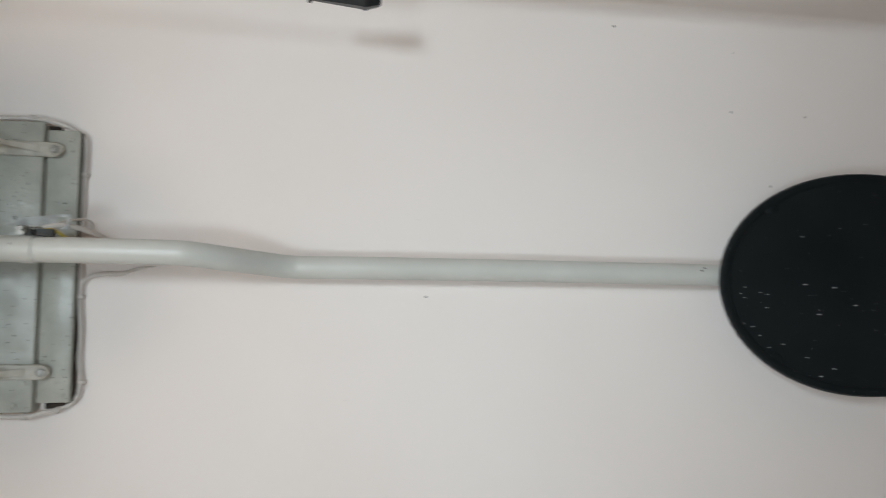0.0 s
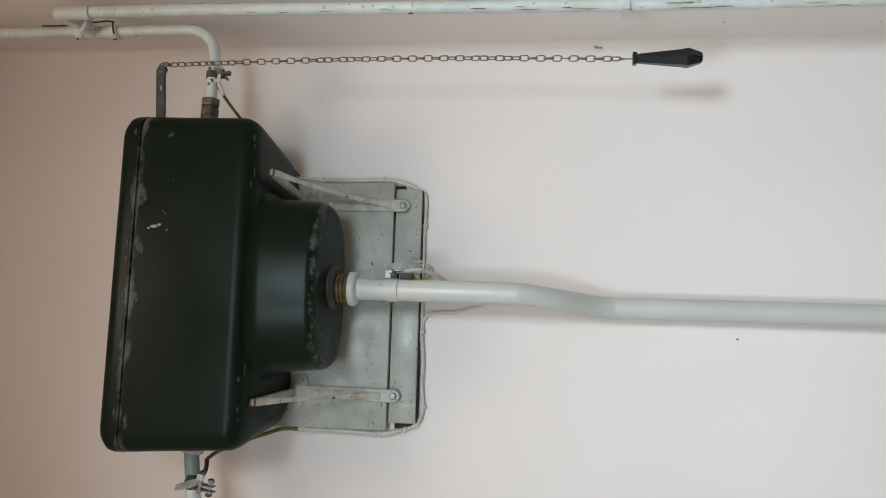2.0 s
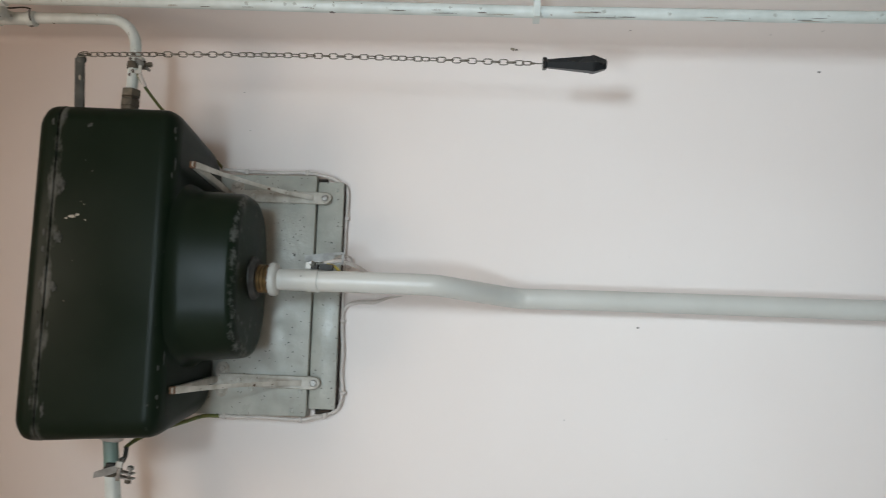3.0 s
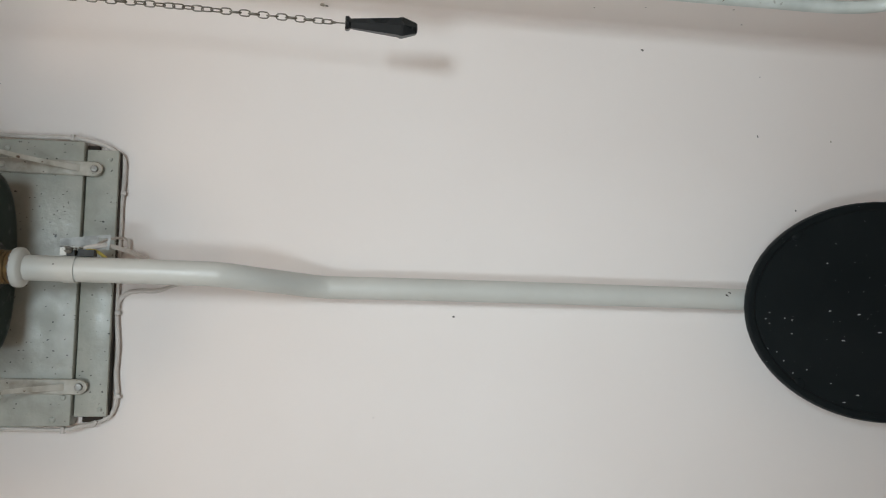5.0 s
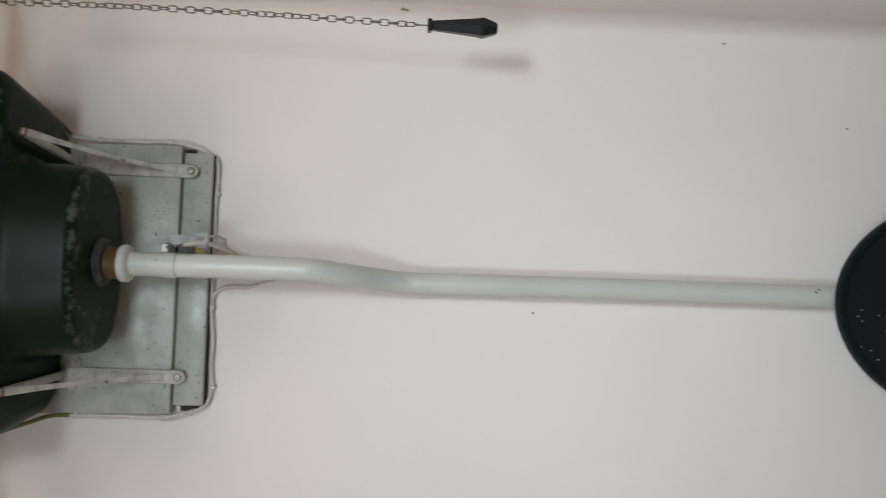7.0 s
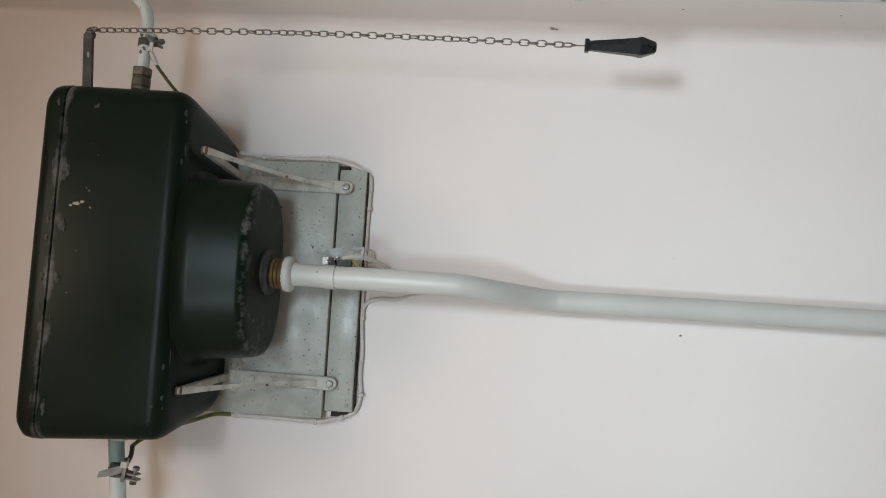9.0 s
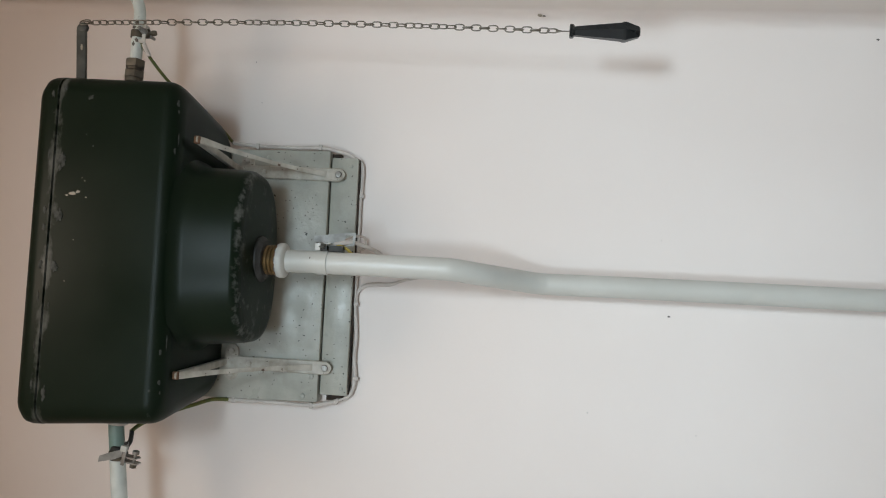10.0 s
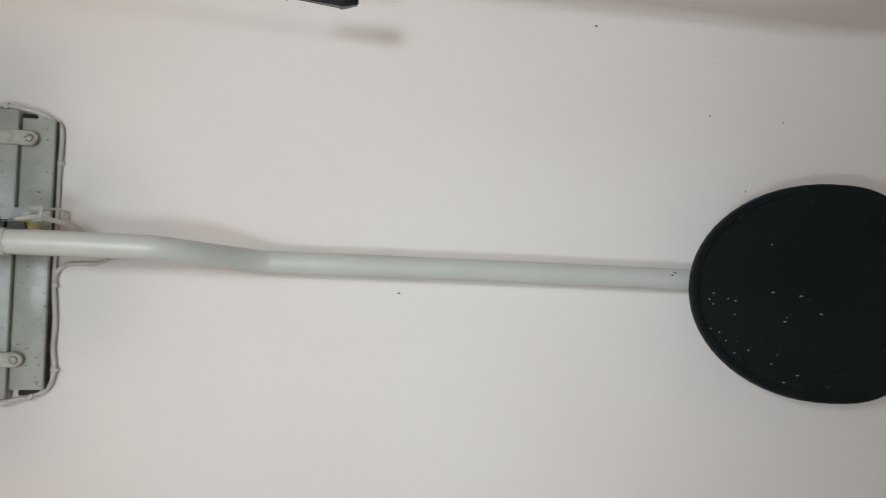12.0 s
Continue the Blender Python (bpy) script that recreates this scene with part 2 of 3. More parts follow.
# ---- the setting ----
RX, LX, FY, TOP = 0.527, -0.64, -2.0, 3.1
wall_back = part("wall_back", boxes((LX - 0.1, RX + 0.1, 0, 0.1, 0, TOP)), PINK, smooth=False)
tagged(wall_back, "pale pink-white painted plaster wall behind the cistern", "wall", kind="structure")
wall_right = part("wall_right", boxes((RX, 1.30, -0.36, 0, 0, TOP)), PINK, smooth=False)
tagged(wall_right, "pale pink painted plaster side wall with pipes", "wall", kind="structure")
wall_left = part("wall_left", boxes((LX - 0.1, LX, FY, 0, 0, TOP)), PINK, smooth=False)
tagged(wall_left, "plain pale pink side wall", "wall", kind="structure")
# Recess out of view, added so wall_right throws no shadow on wall_back.
WX1 = 1.20
wall_side = part("wall_side", boxes((WX1, WX1 + 0.1, FY, -0.36, 0, TOP)), PINK, smooth=False)
tagged(wall_side, "plain pale pink wall of an added recess out of view", "wall", kind="structure")
wall_front = part("wall_front", boxes(
    (LX - 0.1, -0.57, FY - 0.1, FY, 0, TOP), (-0.57, -0.33, FY - 0.1, FY, 0, 1.99), (-0.57, -0.33, FY - 0.1, FY, 2.27, TOP),
    (-0.33, 0.06, FY - 0.1, FY, 0, TOP), (0.06, 0.30, FY - 0.1, FY, 0, 1.99), (0.06, 0.30, FY - 0.1, FY, 2.27, TOP),
    (0.30, WX1 + 0.1, FY - 0.1, FY, 0, TOP)), PINK, smooth=False)
tagged(wall_front, "plain pale pink wall with two small high windows", "wall", kind="structure")
floor = part("floor", boxes((LX - 0.1, WX1 + 0.1, FY - 0.1, 0.1, -0.1, 0)), TILE, smooth=False)
tagged(floor, "plain brown floor", "floor", kind="structure")
ceiling = part("ceiling", boxes((LX - 0.1, WX1 + 0.1, FY - 0.1, 0.1, TOP, TOP + 0.1)), CEILING_TINT, smooth=False)
tagged(ceiling, "plain ceiling out of view, dimmed and warmed to tint the bounce light", "ceiling", kind="structure")

# soft plaster fillet where the two walls meet
fil = bmesh.new()
loops = []
for k in range(63):
    rad = 0.016 * (1 + 0.25 * noise.noise((0.0, 0.0, k * 0.21)))
    loops.append([Vector((RX + 0.001, 0.001, k * 0.05))] + [Vector((RX - rad + rad * math.sin(radians(a)), -rad + rad * math.cos(radians(a)), k * 0.05)) for a in range(0, 91, 10)])
rings(fil, loops)
tagged(part("trim", fil, PINK), "soft rounded plaster corner between two walls", "wall corner", kind="structure")

# small chips and specks in the wall paint
for i, (x, z, s, m) in enumerate((
        (0.324, 0.719, 0.0032, DARKCHIP), (0.323, 0.562, 0.0035, CHIP), (0.444, 0.713, 0.0016, DARKCHIP), (0.481, 0.958, 0.005, DARKCHIP),
        (-0.046, 1.316, 0.0042, DARKCHIP), (0.180, 0.640, 0.0028, DARKCHIP), (-0.229, 1.455, 0.0014, DARKCHIP), (-0.256, 1.263, 0.0012, DARKCHIP),
        (0.092, 1.333, 0.0014, DARKCHIP), (0.331, 2.115, 0.0013, DARKCHIP), (0.414, 2.134, 0.0013, DARKCHIP))):
    part("paint_chip", chip_mesh(s, i), m, wall_back, at=pose(x, 0, z, 90, 90, 0) if s > 0.004 else pose(x, 0, z, 90, 0, 0))
part("paint_chip", chip_mesh(0.010, 31, 0.0015), CHIP, wall_back, at=pose(0.516, -0.0060, 1.575, 90, 90, 35))
part("paint_chip", chip_mesh(0.004, 32, 0.0015), DARKCHIP, wall_back, at=pose(0.514, -0.0070, 1.567, 90, 90, 35))
for i, (y, z) in enumerate(((-0.09, 0.99), (-0.07, 1.08), (-0.05, 0.78), (-0.11, 0.83), (-0.08, 1.35))):
    part("paint_chip", chip_mesh(0.0022, 50 + i), DARKCHIP, wall_right, at=pose(RX, y, z, 0, -90, 0))

# ---- backing boards ----


def mounting_board(name, x0, x1, z0, z1, depth, label):
    bm = bmesh.new()
    box(bm, x0, x1, -depth, 0.001, z0, z1, 0.0022, 2)
    bmesh.ops.rotate(bm, verts=bm.verts, cent=(0, 0, 1.925), matrix=Matrix.Rotation(radians(-1), 3, "Y"))
    ob = part(name, bm, BOARD)
    return tagged(ob, label, "board", group="backing boards")


upper = mounting_board("backing_board", -0.242, 0.233, 1.956, 2.31, 0.031, "wide grey-green gloss painted board screwed flat to the wall")
lower = mounting_board("backing_board", -0.228, 0.221, 1.902, 1.9535, 0.0235, "narrow grey-green painted batten below the wide board, chipped")


# Black blocks stand in for the shade beside and under the batten.
for x0, x1 in ((0.2212, 0.2295), (-0.2385, -0.2282)):
    z0 = 1.925 + (0.017 if x0 > 0 else -0.019)
    part("gap_shade", box(bmesh.new(), x0, x1, -0.013, 0.0, z0, z0 + 0.033, 0.001), CRACK_SHADE, lower, "black block painting the shade in the gap beside the batten")
part("gap_shade", box(bmesh.new(), -0.226, 0.219, -0.017, -0.0005, 0, 0.0030, 0.0008), CRACK_SHADE, lower, at=pose(0, 0, 1.8998, 0, -1, 0))


def screw_head(r=0.0055, slot=30):
    bm = lathe([(r, 0), (r, 0.0012), (r * 0.8, 0.0026), (r * 0.3, 0.0030)], 14)
    box(bm, -r * 0.9, r * 0.9, -0.0007, 0.0007, 0.0022, 0.0036)
    bmesh.ops.rotate(bm, verts=bm.verts, cent=(0, 0, 0), matrix=Matrix.Rotation(radians(slot), 3, "Z"))
    return bm


for x, z in ((-0.196, 1.965), (-0.232, 1.979), (0.214, 2.08), (-0.194, 2.061)):
    part("screw", screw_head(0.0045), BOARD, upper, at=pose(x, -0.031, z, 90, 0, 0))
for x, z in ((0.205, 1.919), (-0.216, 1.909)):
    part("screw", screw_head(0.0035), BOARD, lower, at=pose(x, -0.0235, z, 90, 0, 0))


# ---- wall brackets under the cistern ----


def bracket(x, label, splay):
    t = thing("wall_bracket", pose(x, -0.0300, 1.94, 0, 0, splay), label, "bracket", group="cistern brackets")
    # flat strap on the board with a rounded lower end
    bm = bmesh.new()
    w, n = 0.0125, 10
    outline = [(w * math.cos(a), w * math.sin(a)) for a in (math.pi + math.pi * k / n for k in range(n + 1))] + [(w, 0.19), (-w, 0.19)]
    rings(bm, [[Vector((px, 0.0, pz)) for px, pz in outline], [Vector((px, -0.0045, pz)) for px, pz in outline], [Vector((px * 0.88, -0.0062, pz)) for px, pz in outline]])
    part("strap", bm, IRON, t)
    # level arm under the tank
    part("arm", box(bmesh.new(), -0.0065, 0.0065, -0.190, -0.004, 0.188, 0.198, 0.002), IRON, t)
    # slanting brace, ribbed and thinner in the middle
    bm = bmesh.new()
    path = [(0, -0.005, 0.022), (0, -0.019, 0.045), (0, -0.052, 0.085), (0, -0.095, 0.124), (0, -0.148, 0.163), (0, -0.193, 0.190)]
    loops = []
    for i, p in enumerate(smooth_path(path, 4)):
        f = i / 20
        ww = 0.0058 - 0.0022 * math.sin(math.pi * f)
        hh = 0.0045 + 0.0035 * f
        loops.append([Vector((p.x + a * ww, p.y + b * hh * 0.75, p.z - b * hh * 0.66)) for a, b in ((-1, -0.6), (-0.6, -1), (0.6, -1), (1, -0.6), (1, 0.6), (0.6, 1), (-0.6, 1), (-1, 0.6))])
    rings(bm, loops)
    part("brace", bm, IRON, t)
    part("arm_tip", box(bmesh.new(), -0.0066, 0.0066, -0.1965, -0.1900, 0.190, 0.2005, 0.0015), RUST, t, "rusty bare end of the arm")
    # cross plate with rounded ends, screwed through both ears
    bm = bmesh.new()
    ear = [(0.021 + 0.013 * math.cos(radians(a)), 0.013 * math.sin(radians(a))) for a in range(-90, 91, 20)]
    ear += [(-px_, -pz_) for px_, pz_ in ear]
    rings(bm, [[Vector((px_, d, pz_ + 0.18)) for px_, pz_ in ear] for d in (-0.0005, -0.0038)] + [[Vector((px_ * 0.95, -0.005, pz_ * 0.9 + 0.18)) for px_, pz_ in ear]])
    part("wall_plate", bm, IRON, t)
    for side in (-1, 1):
        part("screw", screw_head(0.006, 20 + 50 * side), IRON, t, at=pose(0.021 * side, -0.005, 0.18, 90, 0, 0))
    part("screw", screw_head(0.0066, 35), STEEL, t, at=pose(0, -0.006, 0.0, 90, 0, 0))
    part("screw", screw_head(0.005, 70), IRON, t, at=pose(0, -0.006, 0.145, 90, 0, 0))
    return t


bracket(0.185, "grey painted iron wall bracket with slanting brace, rusty tip", 4.5)
bracket(-0.178, "chipped grey painted iron wall bracket with slanting brace", -3.5)

# ---- cistern ----
cistern = thing("cistern", pose(0.014, 0, 2.147, 0, -1.8, 0), "dark green-black moulded high-level toilet cistern, scuffed at seams", "cistern")
Y0, Y1 = -0.266, -0.034
bm = bmesh.new()
loops = []
hw, R = 0.293, 0.038
# underside rounding, then the slightly flared wall
for a in (0, 15, 30, 45, 60, 75, 90):
    s = 0.030 * (1 - math.sin(radians(a)))
    z = 0.030 * (1 - math.cos(radians(a)))
    loops.append(rounded(-hw + 0.006 + s, hw - 0.006 - s, Y0 + 0.006 + s, Y1, R, z, 0.034))
loops += [rounded(-hw + 0.003, hw - 0.003, Y0 + 0.003, Y1, R, 0.12, 0.034), rounded(-hw, hw, Y0, Y1, R, 0.197, 0.034), rounded(-hw, hw, Y0, Y1, R, 0.203, 0.034)]
rings(bm, loops)
body = part("body", bm, TANK, cistern)
# lid with a rounded top, a hair wider than the tank, above an open seam
bm = bmesh.new()
loops = [rounded(-hw + 0.004, hw - 0.004, Y0 + 0.004, Y1, R, 0.202, 0.034), rounded(-hw + 0.004, hw - 0.004, Y0 + 0.004, Y1, R, 0.2055, 0.034)]
for a in (0, 20, 45, 70, 90):
    s = 0.032 * (1 - math.cos(radians(a)))
    loops.append(rounded(-hw - 0.0006 + s, hw + 0.0006 - s, Y0 - 0.0006 + s, Y1 - 0.001, R, 0.2195 + 0.001 + 0.030 * math.sin(radians(a)), 0.034))
loops.insert(2, rounded(-hw - 0.0006, hw + 0.0006, Y0 - 0.0006, Y1 - 0.001, R, 0.2065, 0.034))
rings(bm, loops)
lid = part("lid", bm, TANK, cistern)
# oval well that hangs under the tank
bm = bmesh.new()
loops = []
wx, wy, wc = 0.151, 0.103, -0.150


def oval(ax, ay, z, n=48, p=2.7):
    out = []
    for k in range(n):
        a = 2 * math.pi * k / n
        c, s = math.cos(a), math.sin(a)
        out.append(Vector((-0.003 + ax * math.copysign(abs(c) ** (2 / p), c), wc + ay * math.copysign(abs(s) ** (2 / p), s), z)))
    return out


loops = [oval(wx + 0.018, wy + 0.012, 0.004), oval(wx + 0.008, wy + 0.004, -0.006), oval(wx + 0.002, wy, -0.020), oval(wx - 0.003, wy - 0.003, -0.093)]
for a in (20, 40, 60, 80, 90):
    s = 0.020 * (1 - math.cos(radians(a)))
    loops.append(oval(wx - 0.003 - s, wy - 0.003 - s, -0.093 - 0.016 * math.sin(radians(a))))
loops.append(oval(wx * 0.45, wy * 0.45, -0.1115))
rings(bm, loops)
well = part("well", bm, TANK, cistern)
# chips and scrapes on the front
for k, (x, z, s, m) in enumerate(((0.086, 0.170, 0.009, CHIP), (0.089, 0.160, 0.006, CHIP), (0.083, 0.178, 0.004, CHIP), (0.080, 0.146, 0.0028, CHIP), (0.107, 0.150, 0.0022, CHIP), (0.112, 0.155, 0.0016, CHIP),
                                 (0.246, 0.150, 0.009, SCUFF), (-0.03, 0.11, 0.0010, SCUFF), (0.165, 0.14, 0.003, SCUFF), (0.010, 0.162, 0.0015, CHIP), (-0.057, 0.172, 0.0015, CHIP), (0.184, 0.153, 0.0025, SCUFF))):
    f = 0.003 * max(0.0, min(1.0, (0.210 - z) / 0.065)) + (0.003 if z < 0.06 else 0)
    part("paint_chip", chip_mesh(s, 300 + k), m, body, at=pose(x, Y0 + f - 0.0003, z, 90, 0, 0) @ pose(0, 0, 0, 0, 0, 90 if k < 3 else 20 * k))
# worn patches along the seam, above and below it
for k, (x, z, w, h) in enumerate(((0.262, 0.1933, 0.012, 0.016), (0.252, 0.2143, 0.020, 0.009), (0.142, 0.1903, 0.034, 0.020), (0.150, 0.2143, 0.030, 0.006), (0.128, 0.1933, 0.016, 0.010),
                                  (0.050, 0.1893, 0.030, 0.024), (0.058, 0.2138, 0.020, 0.011), (0.030, 0.2133, 0.018, 0.010), (-0.034, 0.1908, 0.026, 0.022), (-0.030, 0.2138, 0.022, 0.012),
                                  (-0.082, 0.2138, 0.026, 0.004), (-0.096, 0.1953, 0.016, 0.004), (-0.160, 0.2138, 0.022, 0.004), (-0.222, 0.2133, 0.020, 0.008), (-0.236, 0.1923, 0.034, 0.012))):
    part("scuff", scuff_mesh(w * 0.85, h * 0.75, 700 + k), SCUFF, lid if z > 0.2065 else body, at=pose(x, Y0 - (0.0008 if z > 0.2065 else 0.0002), z, 90, 0, 0))
# worn marks on the rounded lower edge
for k, (x, a, w, h, m) in enumerate(((0.240, 38, 0.013, 0.014, SCUFF), (0.226, 34, 0.007, 0.008, SCUFF), (0.180, 30, 0.026, 0.006, SCUFF), (0.160, 40, 0.012, 0.010, SCUFF),
                                     (-0.150, 28, 0.028, 0.006, SCUFF), (-0.166, 46, 0.010, 0.012, SCUFF), (-0.214, 44, 0.009, 0.012, SCUFF), (-0.230, 40, 0.006, 0.006, SCUFF))):
    s_ = 0.030 * (1 - math.sin(radians(a)))
    part("scuff", scuff_mesh(w * 1.1, h * 0.5, 740 + k), m, body, at=pose(x, Y0 + 0.006 + s_ - 0.0004, 0.030 * (1 - math.cos(radians(a))) - 0.0003, 180 - a, 0, 0))
# outlet flange under the well
part("outlet_flange", lathe([(0.038, 0.004), (0.040, -0.001), (0.0395, -0.005), (0.035, -0.008), (0.033, -0.012), (0.027, -0.013)], 28), WASHER, cistern, "dull grey metal washer", at=pose(-0.007, -0.150, -0.1095, 0, 1.8, 0))
# operating lever
bm = bmesh.new()
box(bm, 0.0, 0.124, -0.0035, 0.0035, -0.0085, 0.0085, 0.002)
bmesh.ops.rotate(bm, verts=bm.verts, cent=(0, 0, 0), matrix=Matrix.Rotation(radians(-4), 3, "Y"))
lever = part("lever_arm", bm, LEVER, cistern, "grey painted flat lever with white flecks", at=pose(0.262, -0.222, 0.1945))
part("paint_mark", scuff_mesh(0.012, 0.006, 780), CHIP, lever, "white paint smear", at=pose(0.085, -0.0036, 0.004, 90, 0, 0))
part("lever_eye", lathe([(0.0070, -0.0042), (0.0086, -0.003), (0.0086, 0.003), (0.0070, 0.0042)], 16), LEVER, lever, at=pose(0.121, 0, 0.006, 90, 0, 0))

# ---- flush pipe ----
flush = thing("flush_pipe", pose(0, 0, 0), "cream gloss painted flush pipe bending back to the wall", "pipe")
px, py = 0.010, -0.150
path = [(px, py, 2.03), (px, py, 1.95), (px, py, 1.86), (px, py, 1.735), (px - 0.001, py + 0.003, 1.698), (px - 0.005, py + 0.025, 1.652), (0.001, -0.082, 1.594), (-0.002, -0.062, 1.553), (-0.002, -0.060, 1.515),
        (-0.001, -0.060, 1.40), (0.0, -0.060, 1.10), (0.0, -0.060, 0.80), (0.0, -0.060, 0.56), (0, -0.066, 0.49), (0, -0.10, 0.43)]
part("pipe", tube(smooth_path(path, 8), 0.0193, 32), PIPE, flush)
part("brass_nut", lathe([(0.024, -0.004)] + [(0.0262 - 0.0014 * (k % 2), -0.003 + 0.0032 * k) for k in range(10)] + [(0.024, 0.029)], 24), BRASS, flush, "worn brown threaded brass union", at=pose(px, py, 2.0060))
part("collar", lathe([(0.0195, -0.003), (0.0240, -0.0015), (0.0285, 0.0005), (0.0300, 0.0025), (0.0303, 0.0095), (0.0295, 0.0118), (0.0275, 0.0125), (0.0225, 0.0126)], 32), PIPE, flush, "white painted flared collar with flaking rim", at=pose(px, py, 1.991))
for k in range(9):
    a = radians(200 + 17 * k)
    part("paint_chip", scuff_mesh(0.005 + 0.004 * (k % 3), 0.0035, 950 + k), RUST if k % 2 else DARKCHIP, flush, at=Matrix.Translation((px + 0.0287 * math.cos(a), py + 0.0297 * math.sin(a), 2.0030)) @ pose(0, 0, 0, 0, 0, math.degrees(a) + 90) @ pose(0, 0, 0, 75, 0, 0))
for i, (z, a) in enumerate(((0.829, 0.006), (0.823, 0.0112))):
    turn = math.asin(a / 0.0193)
    part("paint_chip", chip_mesh(0.0034, 70 + i, 0.0006), CRACK_SHADE, flush, at=pose(0.0194 * math.sin(turn), -0.060 - 0.0194 * math.cos(turn), z, 90, 0, math.degrees(turn)) @ pose(0, 0, 0, 0, 0, 60))
part("paint_chip", chip_mesh(0.0022, 75, 0.0006), DARKCHIP, flush, at=pose(px + 0.006, py - 0.0186, 1.944, 90, 0, 15))


# ---- earth clamps ----


def earth_clamp(at, r, label):
    """Strap round a pipe along local z, with screw block to one side (+x)."""
    t = thing("earth_clamp", at, label, "pipe clamp", group="earth clamps")
    bw = 0.0095 if r > 0.018 else 0.0065
    part("band", lathe([(r + 0.0004, -bw), (r + 0.0018, -bw + 0.0005), (r + 0.0018, bw - 0.0005), (r + 0.0004, bw)], 24), (BRONZE if r < 0.018 else PIPE), t)
    bm = bmesh.new()
    box(bm, r - 0.001, r + 0.016, -0.0035, 0.0035, -0.006, 0.006, 0.001)
    part("lug", bm, STEEL, t)
    if r > 0.018:
        part("clip_plate", boxes((r + 0.001, r + 0.0145, -0.0125, -0.0112, 0.004, 0.013), (r + 0.013, r + 0.0145, -0.0125, 0.006, -0.013, 0.013)), PIPE, t, smooth=False)
    bm = bmesh.new()
    box(bm, r + 0.003, r + 0.014, -0.011, -0.0036, -0.0075, 0.0075, 0.001)
    part("terminal_block", bm, BRONZE, t)
    part("bolt", lathe([(0.0028, -0.020), (0.0028, 0.012), (0.0055, 0.012), (0.0055, 0.017), (0.003, 0.034)], 6), STEEL, t, at=pose(r + 0.009, 0.0, 0, 90, 0, 0))
    part("nut", lathe([(0.0052, 0), (0.0058, 0.001), (0.0058, 0.005), (0.005, 0.006)], 6), STEEL, t, at=pose(r + 0.009, -0.011, 0, 90, 0, 0))
    if r > 0.018:
        # clouded plastic tag with a slotted end, leaning back under the clamp
        bm = bmesh.new()
        for outline in (((-0.003, 0.020), (0.006, 0.020), (0.0135, -0.034), (-0.008, -0.032)),
                        ((-0.008, -0.032), (-0.0035, -0.0325), (-0.0035, -0.0465), (-0.008, -0.046)), ((0.0095, -0.0337), (0.0135, -0.034), (0.0145, -0.047), (0.0105, -0.0468)),
                        ((-0.008, -0.046), (0.0145, -0.047), (0.0148, -0.051), (-0.008, -0.050))):
            rings(bm, [[Vector((r + 0.021 + a, d + 0.10 * (0.02 - b), b)) for a, b in outline] for d in (0.0040, 0.0054)])
        part("tag", bm, TAG, t, "clouded plastic warning tag with a slotted end", smooth=False)
        # Plain dark boxes fill the space between pipe and tag.
        part("dark_block", boxes((r + 0.0005, r + 0.0105, -0.008, 0.006, -0.034, -0.011), (r + 0.0005, r + 0.009, -0.012, 0.006, -0.0075, 0.0035)), WASHER, t, "dark block between pipe and tag", smooth=False)
        part("jaw", boxes((r + 0.0095, r + 0.011, -0.0165, 0.004, -0.0095, -0.0078), (r + 0.0095, r + 0.011, -0.0165, 0.004, 0.0078, 0.0095)), PIPE, t, smooth=False)
    else:
        # folded tag and sleeve beside the screw
        part("tag", boxes((r + 0.006, r + 0.012, -0.0165, -0.0138, -0.020, 0.012), (r + 0.001, r + 0.006, -0.0165, -0.0138, -0.020, -0.014), (r + 0.006, r + 0.012, -0.0138, -0.004, 0.006, 0.012)), PIPE, t, "white painted bent clamp plate", smooth=False)
        part("side_bolt", lathe([(0.0026, 0), (0.0026, 0.012), (0.0052, 0.012), (0.0052, 0.017), (0.004, 0.019)], 6), BRONZE, t, at=pose(r + 0.008, -0.008, 0.0, 0, 90, 0))
        part("sleeve", tube([(r + 0.008, -0.012, -0.020), (r + 0.011, -0.009, -0.028), (r + 0.016, -0.004, -0.040)], 0.0042, 8), CABLE, t, "cream wire sleeve")
    return t


earth_clamp(pose(px, py, 1.925), 0.0193, "steel earth clamp with tag on the cream flush pipe")
earth_clamp(pose(0.392, -0.190, 2.277, 0, 90, 0) @ pose(0, 0, 0, 0, 0, 0), 0.0105, "rusty steel earth clamp on the thin inlet pipe")

# the clamp on the overflow pipe, with rubber packing and a torn tag
oc = thing("earth_clamp", pose(-0.340, -0.150, 2.262, 0, 8, 0), "dirty steel earth clamp with torn tag on overflow pipe", "pipe clamp", group="earth clamps")
part("band", lathe([(0.0132, -0.0065), (0.0160, -0.006), (0.0160, 0.006), (0.0132, 0.0065)], 24), BRONZE, oc, at=pose(0, 0, 0, 0, 90, 0))
part("rubber_strip", lathe([(0.0130, -0.012), (0.0150, -0.010), (0.0150, 0.011), (0.0130, 0.013)], 20), WASHER, oc, "black rubber packing round the pipe", at=pose(0.004, 0, 0, 0, 90, 0))
part("lug", boxes((-0.006, -0.0035, -0.014, 0.004, -0.042, -0.013), (0.0025, 0.005, -0.014, 0.004, -0.040, -0.013)), STEEL, oc, smooth=False)
part("bolt", lathe([(0.003, -0.014), (0.003, 0.010), (0.0062, 0.010), (0.0062, 0.015), (0.003, 0.017)], 6), STEEL, oc, at=pose(0, -0.006, -0.034, 0, 90, 0))
